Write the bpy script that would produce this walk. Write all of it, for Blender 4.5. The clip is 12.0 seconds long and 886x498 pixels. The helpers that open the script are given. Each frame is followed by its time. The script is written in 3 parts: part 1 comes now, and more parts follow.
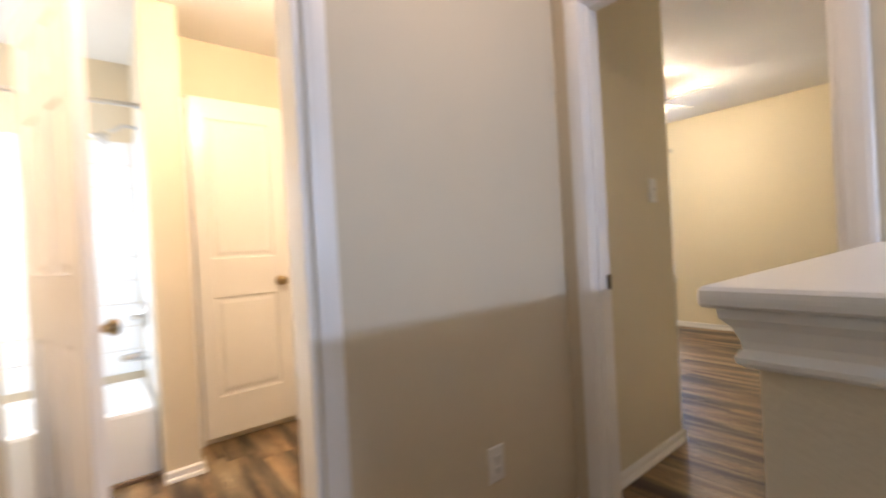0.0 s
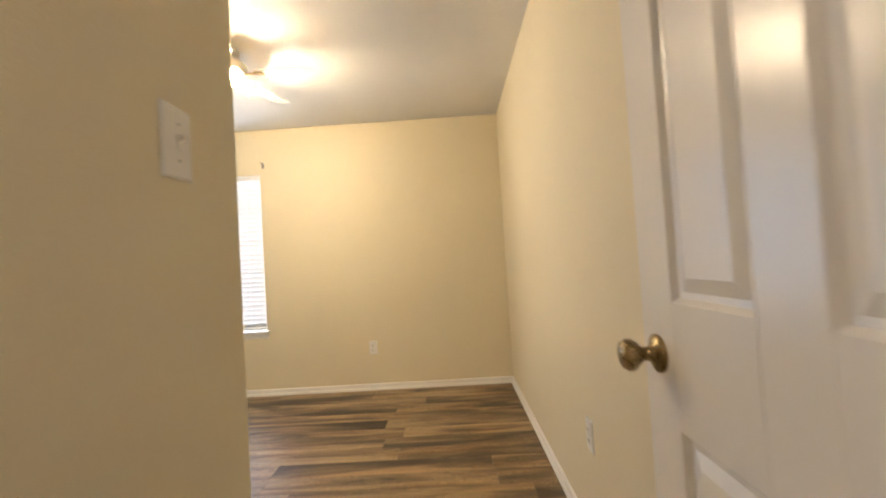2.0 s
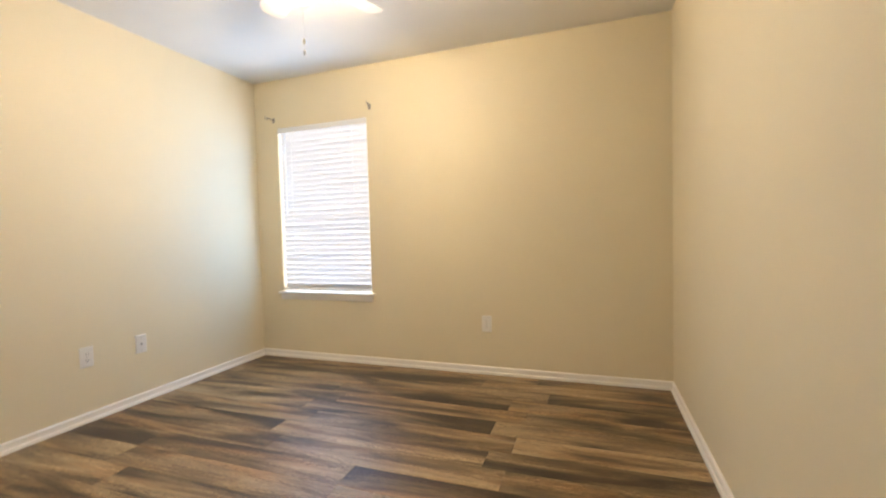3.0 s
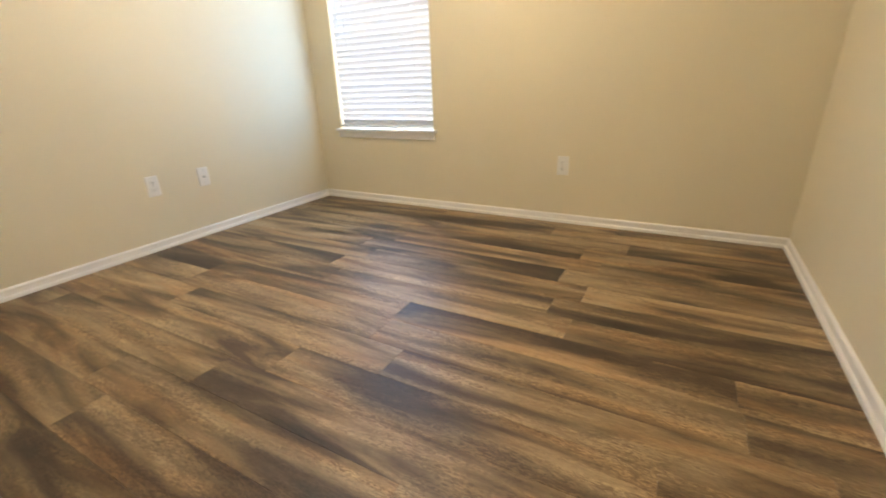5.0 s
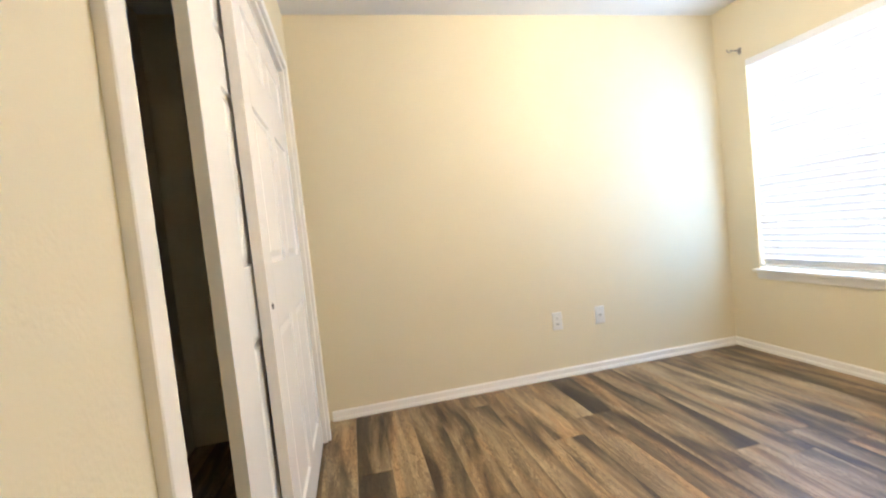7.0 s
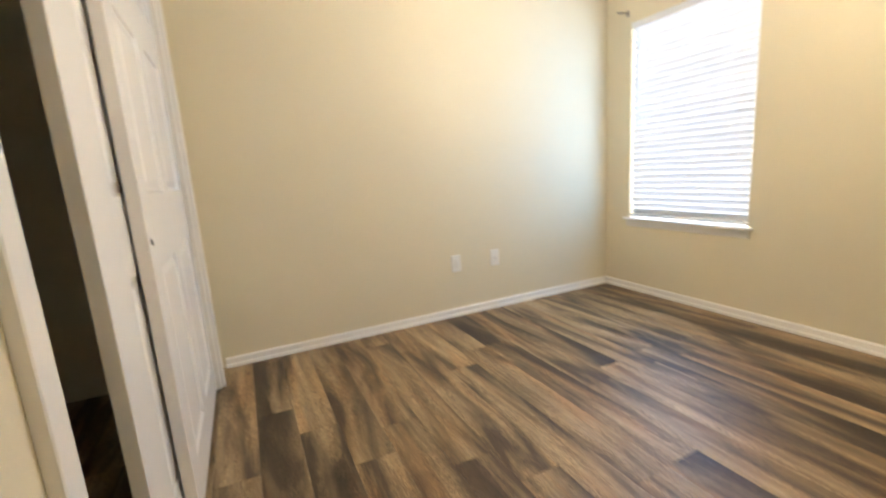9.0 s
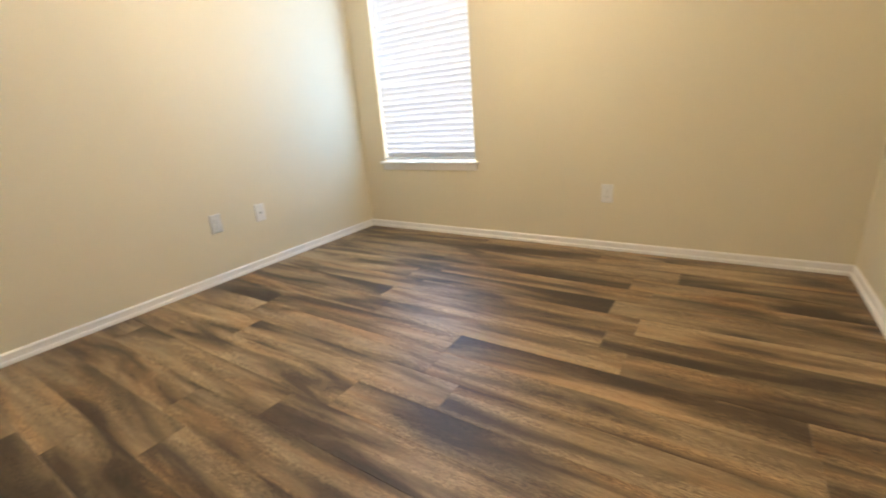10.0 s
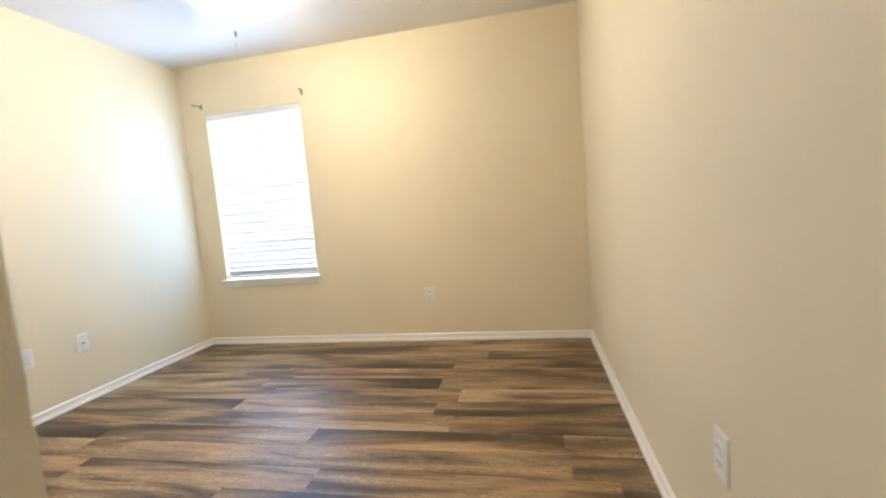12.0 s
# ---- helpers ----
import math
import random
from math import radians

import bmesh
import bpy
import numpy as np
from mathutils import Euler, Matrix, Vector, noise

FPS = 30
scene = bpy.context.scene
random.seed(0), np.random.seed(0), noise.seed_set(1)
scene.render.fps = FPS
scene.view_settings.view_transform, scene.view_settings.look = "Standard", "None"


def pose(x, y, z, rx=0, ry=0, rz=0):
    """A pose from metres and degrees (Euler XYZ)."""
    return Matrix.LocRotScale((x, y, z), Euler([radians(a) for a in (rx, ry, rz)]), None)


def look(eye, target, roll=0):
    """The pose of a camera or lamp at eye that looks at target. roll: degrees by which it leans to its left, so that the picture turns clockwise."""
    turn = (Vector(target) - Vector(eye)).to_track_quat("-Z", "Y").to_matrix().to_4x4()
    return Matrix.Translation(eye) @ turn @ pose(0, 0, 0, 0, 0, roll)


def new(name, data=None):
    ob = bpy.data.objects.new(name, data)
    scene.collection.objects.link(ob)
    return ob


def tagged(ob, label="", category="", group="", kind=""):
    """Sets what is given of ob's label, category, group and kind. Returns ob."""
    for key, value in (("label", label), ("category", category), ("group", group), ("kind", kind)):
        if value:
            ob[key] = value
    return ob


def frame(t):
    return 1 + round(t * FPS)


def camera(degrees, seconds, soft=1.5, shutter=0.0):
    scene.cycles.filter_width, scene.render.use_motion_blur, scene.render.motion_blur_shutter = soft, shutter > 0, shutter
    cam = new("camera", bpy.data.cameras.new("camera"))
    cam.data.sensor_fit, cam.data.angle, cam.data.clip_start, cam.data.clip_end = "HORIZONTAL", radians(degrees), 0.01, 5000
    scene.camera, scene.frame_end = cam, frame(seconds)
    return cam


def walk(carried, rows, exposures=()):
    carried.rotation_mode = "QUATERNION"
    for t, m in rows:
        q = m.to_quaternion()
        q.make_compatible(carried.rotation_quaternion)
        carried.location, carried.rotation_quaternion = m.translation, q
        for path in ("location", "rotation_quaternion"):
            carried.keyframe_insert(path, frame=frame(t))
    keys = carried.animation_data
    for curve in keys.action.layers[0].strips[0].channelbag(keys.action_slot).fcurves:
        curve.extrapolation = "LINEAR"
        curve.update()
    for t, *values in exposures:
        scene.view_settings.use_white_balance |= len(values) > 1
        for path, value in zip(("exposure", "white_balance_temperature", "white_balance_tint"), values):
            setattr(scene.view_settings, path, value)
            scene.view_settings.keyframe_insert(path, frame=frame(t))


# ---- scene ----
cam = camera(92.2, 12.0, soft=1.9, shutter=0.4)
PATH = [
    (0, (0.112, -5.309, 1.095), (-1.457, -4.069, 1.083), -3.2),
    (0.5, (-0.207, -5.027, 1.076), (-1.116, -3.247, 1.034), -2.3),
    (1, (-0.346, -4.675, 1.071), (-0.593, -2.693, 0.969), -3.7),
    (1.5, (-0.421, -4.245, 1.079), (-0.482, -2.246, 1.063), -3.6),
    (2, (-0.467, -3.826, 1.095), (-0.512, -1.828, 1.159), -3.5),
    (2.5, (-0.425, -3.407, 1.137), (-0.725, -1.429, 1.152), -3.6),
    (3, (-0.476, -3.054, 1.06), (-1.144, -1.17, 0.981), -1.5),
    (4.8, (-0.562, -2.769, 0.92), (-1.403, -1.109, 0.186), -2.1),
    (5, (-0.565, -2.767, 0.89), (-1.487, -1.145, 0.168), -2.1),
    (5.5, (-0.613, -2.767, 0.885), (-1.822, -1.342, 0.174), -2.4),
    (6, (-0.651, -2.762, 0.922), (-2.218, -1.661, 0.345), -3.3),
    (6.5, (-0.647, -2.751, 1.011), (-2.514, -2.097, 0.714), -5.6),
    (7, (-0.659, -2.717, 1.072), (-2.613, -2.299, 0.984), -6.1),
    (7.2, (-0.666, -2.72, 1.09), (-2.626, -2.322, 1.066), -5.1),
    (8.8, (-0.648, -2.708, 1.061), (-2.513, -2.036, 0.797), -3.8),
    (9, (-0.65, -2.734, 1.038), (-2.436, -1.912, 0.674), -3.8),
    (9.5, (-0.64, -2.81, 0.976), (-2.108, -1.58, 0.397), -4.5),
    (10, (-0.61, -2.821, 0.969), (-1.68, -1.251, 0.345), -4.5),
    (10.5, (-0.566, -2.821, 0.972), (-1.39, -1.11, 0.345), -4.0),
    (11, (-0.517, -2.87, 0.996), (-1.198, -1.059, 0.488), -4.5),
    (11.5, (-0.439, -3.016, 1.023), (-1.087, -1.148, 0.718), -5.8),
    (12, (-0.412, -3.27, 1.062), (-0.818, -1.321, 0.866), -4.7),
]
# seconds, stops, kelvin, tint: the camera adapts as it turns to and from the window
EXPOSURE = [(0.0, 0.30, 6550, 18), (0.5, 0.02, 6850, 20), (1.0, 0.22, 6850, 19), (1.5, 0.33, 7150, 17), (2.0, 0.44, 7050, 15), (2.5, 0.46, 6900, 15), (3.0, 0.32, 6750, 15), (5.0, 0.45, 6650, 12),
            (6.0, 0.68, 6650, 13), (7.0, 0.78, 6250, 12), (9.0, 0.47, 6400, 12), (9.5, 0.42, 6600, 13), (10.5, 0.52, 6450, 13), (11.0, 0.62, 6300, 13), (12.0, 0.66, 6000, 13)]
walk(cam, [(t, look(eye, target, roll)) for t, eye, target, roll in PATH], exposures=EXPOSURE)

# ---------------------------------------------------------------- world and light
world = bpy.data.worlds.new("sky")
scene.world = world
world.use_nodes = True
wn = world.node_tree.nodes
sky = wn.new("ShaderNodeTexSky")
sky.sky_type = "NISHITA"
sky.sun_disc = False
sky.sun_elevation, sky.sun_rotation = radians(40), radians(200)
wn["Background"].inputs["Strength"].default_value = 0.12
world.node_tree.links.new(sky.outputs["Color"], wn["Background"].inputs["Color"])


def lamp(name, kind, matrix, energy, color, **settings):
    data = bpy.data.lights.new(name, kind)
    data.energy, data.color = energy, color
    if kind == "AREA":
        data.shape, data.size, data.size_y = "RECTANGLE", settings["size"], settings["size_y"]
        data.spread = settings.get("spread", math.pi)
    elif kind == "POINT":
        data.shadow_soft_size = settings["size"]
    ob = new(name, data)
    ob.matrix_world = matrix
    return ob


sun = bpy.data.lights.new("sun", "SUN")
sun.energy, sun.angle, sun.color = 2.0, radians(0.5), (1.0, 0.95, 0.86)
new("sun", sun).matrix_world = look((0, 0, 10), (-3, 8, 0))

# daylight behind the bedroom window's blind, and what the blind passes on, in the window's opening
lamp("bedroom_window_daylight", "AREA", look((-2.618, 0.064, 1.28), (-2.618, -3, 1.28)), 16, (0.80, 0.87, 1.0), size=0.86, size_y=1.38)
lamp("bedroom_blind_daylight", "AREA", look((-2.618, -0.010, 1.28), (-2.618, -3, 1.28)), 12, (0.22, 0.54, 1.0), size=0.86, size_y=1.38)
# daylight in the stair hall's window
lamp("stair_window_daylight", "AREA", look((3.10, -4.6, 1.66), (-1.0, -4.5, 1.00)), 42, (0.52, 0.69, 1.0), size=1.2, size_y=0.13)
# two unseen bulbs added under the hall ceiling to brighten casing, door and walls
lamp("hall_fill_bulb", "POINT", Matrix.Translation((-0.36, -4.55, 2.22)), 3.4, (1.0, 0.76, 0.56), size=0.05)
lamp("hall_fill_bulb", "POINT", Matrix.Translation((-0.16, -4.55, 2.22)), 3.4, (1.0, 0.76, 0.56), size=0.05)
# unseen bluish lamp added inside the room across the stairs to brighten it
lamp("far_room_cool_fill", "AREA", look((1.25, 1.40, 1.5), (2.3, -0.4, 1.3)), 170, (0.60, 0.80, 1.0), size=1.0, size_y=1.3)
# unseen fill lamp, aimed to brighten the landing's walls
lamp("landing_cool_fill", "AREA", look((3.10, -3.40, 1.60), (1.6, -1.0, 1.6)), 20, (0.48, 0.74, 1.0), size=0.8, size_y=0.6, spread=radians(75))
# unseen bulbs added in the bathroom for its warm light
lamp("bath_bulb", "POINT", Matrix.Translation((-1.75, -6.45, 2.16)), 24, (1.0, 0.86, 0.70), size=0.08)
lamp("bath_bulb", "POINT", Matrix.Translation((-1.50, -4.75, 2.20)), 40, (1.0, 0.80, 0.56), size=0.08)
# unseen bluish lamp added at the end of the tub to light tub and tile
lamp("tub_cool_fill", "AREA", look((-2.95, -6.50, 1.55), (-2.85, -5.13, 0.75)), 26, (0.76, 0.89, 1.0), size=0.6, size_y=0.9)


# ---------------------------------------------------------------- materials
def material(name, color, rough=0.5, metal=0.0, color2=None, scale=6.0, fine=140.0, bump=0.15, amount=0.35, stretch=(1, 1, 1), vary=0.0, coat=0.0, gloss=0.07):
    """A surface with broad and fine variation of its colour, gloss and relief, in metres."""
    m = bpy.data.materials.new(name)
    m.use_nodes = True
    nt = m.node_tree
    n, link = nt.nodes, nt.links.new
    b = n["Principled BSDF"]
    co = n.new("ShaderNodeTexCoord")
    mp = n.new("ShaderNodeMapping")
    mp.inputs["Scale"].default_value = stretch
    link(co.outputs["Object"], mp.inputs["Vector"])
    big, small = n.new("ShaderNodeTexNoise"), n.new("ShaderNodeTexNoise")
    big.inputs["Scale"].default_value, small.inputs["Scale"].default_value = scale, fine
    big.inputs["Detail"].default_value, small.inputs["Detail"].default_value = 4, 3
    for t in (big, small):
        link(mp.outputs["Vector"], t.inputs["Vector"])
    mix = n.new("ShaderNodeMix")
    mix.data_type = "RGBA"
    c2 = color2 or tuple(c * 0.86 for c in color)
    mix.inputs["A"].default_value, mix.inputs["B"].default_value = (*color, 1), (*c2, 1)
    ramp = n.new("ShaderNodeMapRange")
    ramp.inputs["From Min"].default_value, ramp.inputs["From Max"].default_value = 0.35, 0.75
    ramp.inputs["To Max"].default_value = amount
    link(big.outputs["Fac"], ramp.inputs["Value"])
    link(ramp.outputs["Result"], mix.inputs["Factor"])
    out = mix.outputs["Result"]
    if vary:
        info, hsv, mr = n.new("ShaderNodeObjectInfo"), n.new("ShaderNodeHueSaturation"), n.new("ShaderNodeMapRange")
        mr.inputs["To Min"].default_value, mr.inputs["To Max"].default_value = 1 - vary, 1 + vary
        link(info.outputs["Random"], mr.inputs["Value"])
        link(mr.outputs["Result"], hsv.inputs["Value"])
        link(out, hsv.inputs["Color"])
        out = hsv.outputs["Color"]
    link(out, b.inputs["Base Color"])
    rr = n.new("ShaderNodeMapRange")
    rr.inputs["To Min"].default_value, rr.inputs["To Max"].default_value = rough - gloss, rough + gloss
    link(small.outputs["Fac"], rr.inputs["Value"])
    link(rr.outputs["Result"], b.inputs["Roughness"])
    b.inputs["Metallic"].default_value = metal
    b.inputs["Coat Weight"].default_value = coat
    if bump:
        bp = n.new("ShaderNodeBump")
        bp.inputs["Strength"].default_value, bp.inputs["Distance"].default_value = bump, 0.004
        link(small.outputs["Fac"], bp.inputs["Height"])
        link(bp.outputs["Normal"], b.inputs["Normal"])
    return m


def glowing(name, color, strength):
    m = bpy.data.materials.new(name)
    m.use_nodes = True
    b = m.node_tree.nodes["Principled BSDF"]
    b.inputs["Base Color"].default_value = (*color, 1)
    b.inputs["Emission Color"].default_value = (*color, 1)
    b.inputs["Emission Strength"].default_value = strength
    return m


def plank_material():
    """Brown wood-look vinyl: streaks along each plank, dark smoky zones, knots; each plank differs."""
    m = bpy.data.materials.new("vinyl_plank")
    m.use_nodes = True
    nt = m.node_tree
    n, link = nt.nodes, nt.links.new
    b = n["Principled BSDF"]
    co, info = n.new("ShaderNodeTexCoord"), n.new("ShaderNodeObjectInfo")
    geo = n.new("ShaderNodeNewGeometry")
    rnd = n.new("ShaderNodeMath")
    rnd.operation = "ADD"
    link(info.outputs["Random"], rnd.inputs[0])
    link(geo.outputs["Random Per Island"], rnd.inputs[1])
    shift = n.new("ShaderNodeVectorMath")
    shift.operation = "SCALE"
    shift.inputs[0].default_value = (37.0, 53.0, 11.0)
    link(rnd.outputs[0], shift.inputs["Scale"])
    add = n.new("ShaderNodeVectorMath")
    link(co.outputs["Object"], add.inputs[0])
    link(shift.outputs["Vector"], add.inputs[1])

    def noise_at(stretch, scale, detail, distort=0.0, rough=0.55):
        mp, t = n.new("ShaderNodeMapping"), n.new("ShaderNodeTexNoise")
        mp.inputs["Scale"].default_value = stretch
        link(add.outputs["Vector"], mp.inputs["Vector"])
        link(mp.outputs["Vector"], t.inputs["Vector"])
        t.inputs["Scale"].default_value, t.inputs["Detail"].default_value = scale, detail
        t.inputs["Distortion"].default_value, t.inputs["Roughness"].default_value = distort, rough
        return t.outputs["Fac"]

    smoke = noise_at((0.85, 5.6, 1), 1.5, 4, 0.6, 0.50)
    streak = noise_at((1.6, 20, 1), 2.0, 3, 0.8, 0.55)
    hue = noise_at((1.0, 8, 1), 1.3, 2, 0.6, 0.5)
    fleck = noise_at((19, 78, 1), 1.8, 2, 1.8, 0.6)
    band = noise_at((1.4, 13, 1), 1.6, 2, 0.6, 0.5)
    grain = noise_at((4.0, 90, 1), 4.0, 4, 0.5, 0.65)

    def ramp(fac, stops):
        r = n.new("ShaderNodeValToRGB")
        e = r.color_ramp.elements
        e[0].position, e[0].color = stops[0][0], (*stops[0][1], 1)
        e[1].position, e[1].color = stops[-1][0], (*stops[-1][1], 1)
        for p, c in stops[1:-1]:
            k = e.new(p)
            k.color = (*c, 1)
        link(fac, r.inputs["Fac"])
        return r.outputs["Color"]

    def mixed(kind, fac, a, c):
        x = n.new("ShaderNodeMix")
        x.data_type, x.blend_type = "RGBA", kind
        x.inputs["Factor"].default_value = fac
        link(a, x.inputs["A"])
        link(c, x.inputs["B"])
        return x.outputs["Result"]

    base = ramp(smoke, [(0.30, (0.038, 0.024, 0.014)), (0.40, (0.080, 0.051, 0.028)), (0.48, (0.188, 0.128, 0.068)), (0.56, (0.300, 0.213, 0.119)), (0.70, (0.400, 0.298, 0.176))])
    warm = ramp(hue, [(0.36, (0.92, 0.95, 1.0)), (0.52, (1.0, 1.0, 0.97)), (0.66, (1.08, 0.94, 0.80))])
    tone = ramp(streak, [(0.34, (0.80, 0.77, 0.74)), (0.50, (0.98, 0.97, 0.95)), (0.66, (1.10, 1.10, 1.09))])
    line = ramp(grain, [(0.32, (0.78, 0.74, 0.70)), (0.52, (1.0, 1.0, 1.0)), (0.74, (1.10, 1.10, 1.08))])
    spot = ramp(fleck, [(0.38, (0.62, 0.57, 0.53)), (0.50, (1.0, 1.0, 1.0)), (0.62, (1.48, 1.48, 1.46))])
    where = ramp(band, [(0.44, (0.30, 0.30, 0.30)), (0.56, (1.0, 1.0, 1.0))])
    col = mixed("MULTIPLY", 0.85, mixed("MULTIPLY", 0.8, mixed("MULTIPLY", 0.9, base, warm), tone), line)
    ticks = n.new("ShaderNodeMix")
    ticks.data_type, ticks.blend_type = "RGBA", "MULTIPLY"
    link(where, ticks.inputs["Factor"])
    link(col, ticks.inputs["A"])
    link(spot, ticks.inputs["B"])
    col = ticks.outputs["Result"]
    col = mixed("MULTIPLY", 1.0, col, info.outputs["Color"])
    link(col, b.inputs["Base Color"])
    rr = n.new("ShaderNodeMapRange")
    rr.inputs["To Min"].default_value, rr.inputs["To Max"].default_value = 0.36, 0.50
    link(grain, rr.inputs["Value"])
    link(rr.outputs["Result"], b.inputs["Roughness"])
    bp = n.new("ShaderNodeBump")
    b.inputs["Specular IOR Level"].default_value = 0.5
    bp.inputs["Strength"].default_value, bp.inputs["Distance"].default_value = 0.25, 0.002
    link(grain, bp.inputs["Height"])
    link(bp.outputs["Normal"], b.inputs["Normal"])
    return m


BEIGE = material("beige_wall_paint", (0.755, 0.678, 0.500), 0.62, color2=(0.711, 0.632, 0.460), scale=1.6, fine=170, bump=0.22, amount=0.6)
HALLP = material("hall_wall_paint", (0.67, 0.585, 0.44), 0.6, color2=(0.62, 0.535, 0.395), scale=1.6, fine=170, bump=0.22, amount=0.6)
CEIL = material("ceiling_texture", (0.78, 0.77, 0.74), 0.85, scale=2.5, fine=120, bump=0.5, amount=0.25)
WHITE = material("white_trim_paint", (0.87, 0.845, 0.805), 0.28, color2=(0.80, 0.77, 0.725), scale=5, fine=60, bump=0, amount=0.25, gloss=0.0)
DOORP = material("white_door_paint", (0.86, 0.835, 0.80), 0.27, color2=(0.80, 0.77, 0.73), scale=3, fine=60, bump=0, amount=0.2, gloss=0.0)
PLATE = material("white_plastic", (0.82, 0.80, 0.76), 0.3, scale=20, fine=300, bump=0.02, amount=0.3)
SLOT = material("dark_slot", (0.03, 0.03, 0.03), 0.6, bump=0)
BRASS = material("antique_brass", (0.40, 0.30, 0.16), 0.28, 1.0, color2=(0.16, 0.11, 0.06), scale=18, fine=200, bump=0.05, amount=0.8)
STEEL = material("grey_metal", (0.55, 0.54, 0.52), 0.32, 1.0, scale=20, fine=200, bump=0.03)
BRONZE = material("dark_bronze", (0.10, 0.075, 0.05), 0.4, 0.9, scale=25, fine=200, bump=0.05)
PEWTER = material("grey_pewter", (0.34, 0.31, 0.28), 0.38, 0.9, scale=25, fine=200, bump=0.04)
BLIND = material("white_blind_slat", (0.86, 0.87, 0.88), 0.45, scale=9, fine=120, bump=0.03, amount=0.3, vary=0.03)
TUBW = material("white_tub_enamel", (0.86, 0.87, 0.87), 0.15, scale=4, fine=80, bump=0.01, amount=0.3)
TILE = material("white_wall_tile", (0.83, 0.85, 0.86), 0.2, scale=6, fine=100, bump=0.03, amount=0.3, vary=0.03)
BROWNT = material("brown_tile", (0.22, 0.16, 0.12), 0.35, scale=12, fine=120, bump=0.1, amount=0.6, vary=0.15)
DARKW = material("dark_wood_threshold", (0.16, 0.10, 0.06), 0.45, scale=8, fine=120, bump=0.15, stretch=(1, 8, 1))
# the shade in the gap at the door's hinges, put into a dark colour
EDGE = material("shaded_door_edge", (0.055, 0.037, 0.024), 0.6, scale=10, fine=120, bump=0.1)
PLANK = plank_material()
UNDER = material("floor_underlay", (0.05, 0.035, 0.025), 0.7, bump=0.1)
FANW = material("white_fan_blade", (0.80, 0.77, 0.72), 0.4, scale=6, fine=120, bump=0.05, amount=0.4)
BULB = glowing("lit_frosted_bulb", (1.0, 0.83, 0.585), 770.0)
OUTSIDE = glowing("bright_outdoors", (0.86, 0.93, 1.0), 1.2)
CONCRETE = material("pale_ground", (0.35, 0.33, 0.29), 0.9, scale=0.6, fine=12, bump=0.4)
GLASS = bpy.data.materials.new("window_glass")
GLASS.use_nodes = True
GLASS.node_tree.nodes["Principled BSDF"].inputs["Transmission Weight"].default_value = 1.0
GLASS.node_tree.nodes["Principled BSDF"].inputs["Roughness"].default_value = 0.02
GLASS.node_tree.nodes["Principled BSDF"].inputs["Base Color"].default_value = (0.96, 0.98, 0.98, 1)


# ---------------------------------------------------------------- mesh helpers
def add_box(bm, lo, hi, bevel=0.0, segments=1):
    """Adds a box between two corners, with bevelled edges, to bm."""
    made = bmesh.ops.create_cube(bm, size=1.0)["verts"]
    for v in made:
        v.co = Vector(lo[i] + (v.co[i] + 0.5) * (hi[i] - lo[i]) for i in range(3))
    if bevel:
        edges = list({e for v in made for e in v.link_edges})
        bmesh.ops.bevel(bm, geom=edges, offset=bevel, segments=segments, affect="EDGES", profile=0.6)
    return bm


def block(lo, hi, bevel=0.0, segments=1):
    return add_box(bmesh.new(), lo, hi, bevel, segments)


def lathe(profile, steps=24, axis="z"):
    """A turned body from (radius, height) pairs."""
    bm = bmesh.new()
    rings = []
    for r, h in profile:
        ring = []
        for k in range(steps):
            a = 2 * math.pi * k / steps
            p = (r * math.cos(a), r * math.sin(a), h)
            if axis == "x":
                p = (h, p[0], p[1])
            elif axis == "y":
                p = (p[0], h, p[1])
            ring.append(bm.verts.new(p))
        rings.append(ring)
    for a, c in zip(rings, rings[1:]):
        for k in range(steps):
            bm.faces.new((a[k], a[(k + 1) % steps], c[(k + 1) % steps], c[k]))
    bm.faces.new(rings[0][::-1])
    bm.faces.new(rings[-1])
    bmesh.ops.recalc_face_normals(bm, faces=bm.faces)
    for f in bm.faces:
        f.smooth = len(f.verts) == 4
    return bm


def sweep(profile, start, end, out, up=(0, 0, 1)):
    """A moulding: the profile (distance out, height) drawn along the line from start to end."""
    bm = bmesh.new()
    s, e, o, u = Vector(start), Vector(end), Vector(out), Vector(up)
    a = [bm.verts.new(s + o * p + u * q) for p, q in profile]
    c = [bm.verts.new(e + o * p + u * q) for p, q in profile]
    k = len(profile)
    for i in range(k):
        bm.faces.new((a[i], a[(i + 1) % k], c[(i + 1) % k], c[i]))
    bm.faces.new(a[::-1])
    bm.faces.new(c)
    bmesh.ops.recalc_face_normals(bm, faces=bm.faces)
    return bm


def tube(points, radius, steps=8):
    """A bent rod along points."""
    bm = bmesh.new()
    pts = [Vector(p) for p in points]
    rings = []
    for i, p in enumerate(pts):
        d = (pts[min(i + 1, len(pts) - 1)] - pts[max(i - 1, 0)]).normalized()
        side = d.orthogonal().normalized() if abs(d.z) < 0.99 else Vector((1, 0, 0))
        if rings:
            side = (last - d * last.dot(d)).normalized()
        last = side
        other = d.cross(side)
        rings.append([bm.verts.new(p + radius * (math.cos(2 * math.pi * k / steps) * side + math.sin(2 * math.pi * k / steps) * other)) for k in range(steps)])
    for a, c in zip(rings, rings[1:]):
        for k in range(steps):
            bm.faces.new((a[k], a[(k + 1) % steps], c[(k + 1) % steps], c[k]))
    bm.faces.new(rings[0][::-1])
    bm.faces.new(rings[-1])
    bmesh.ops.recalc_face_normals(bm, faces=bm.faces)
    for f in bm.faces:
        f.smooth = len(f.verts) == 4
    return bm


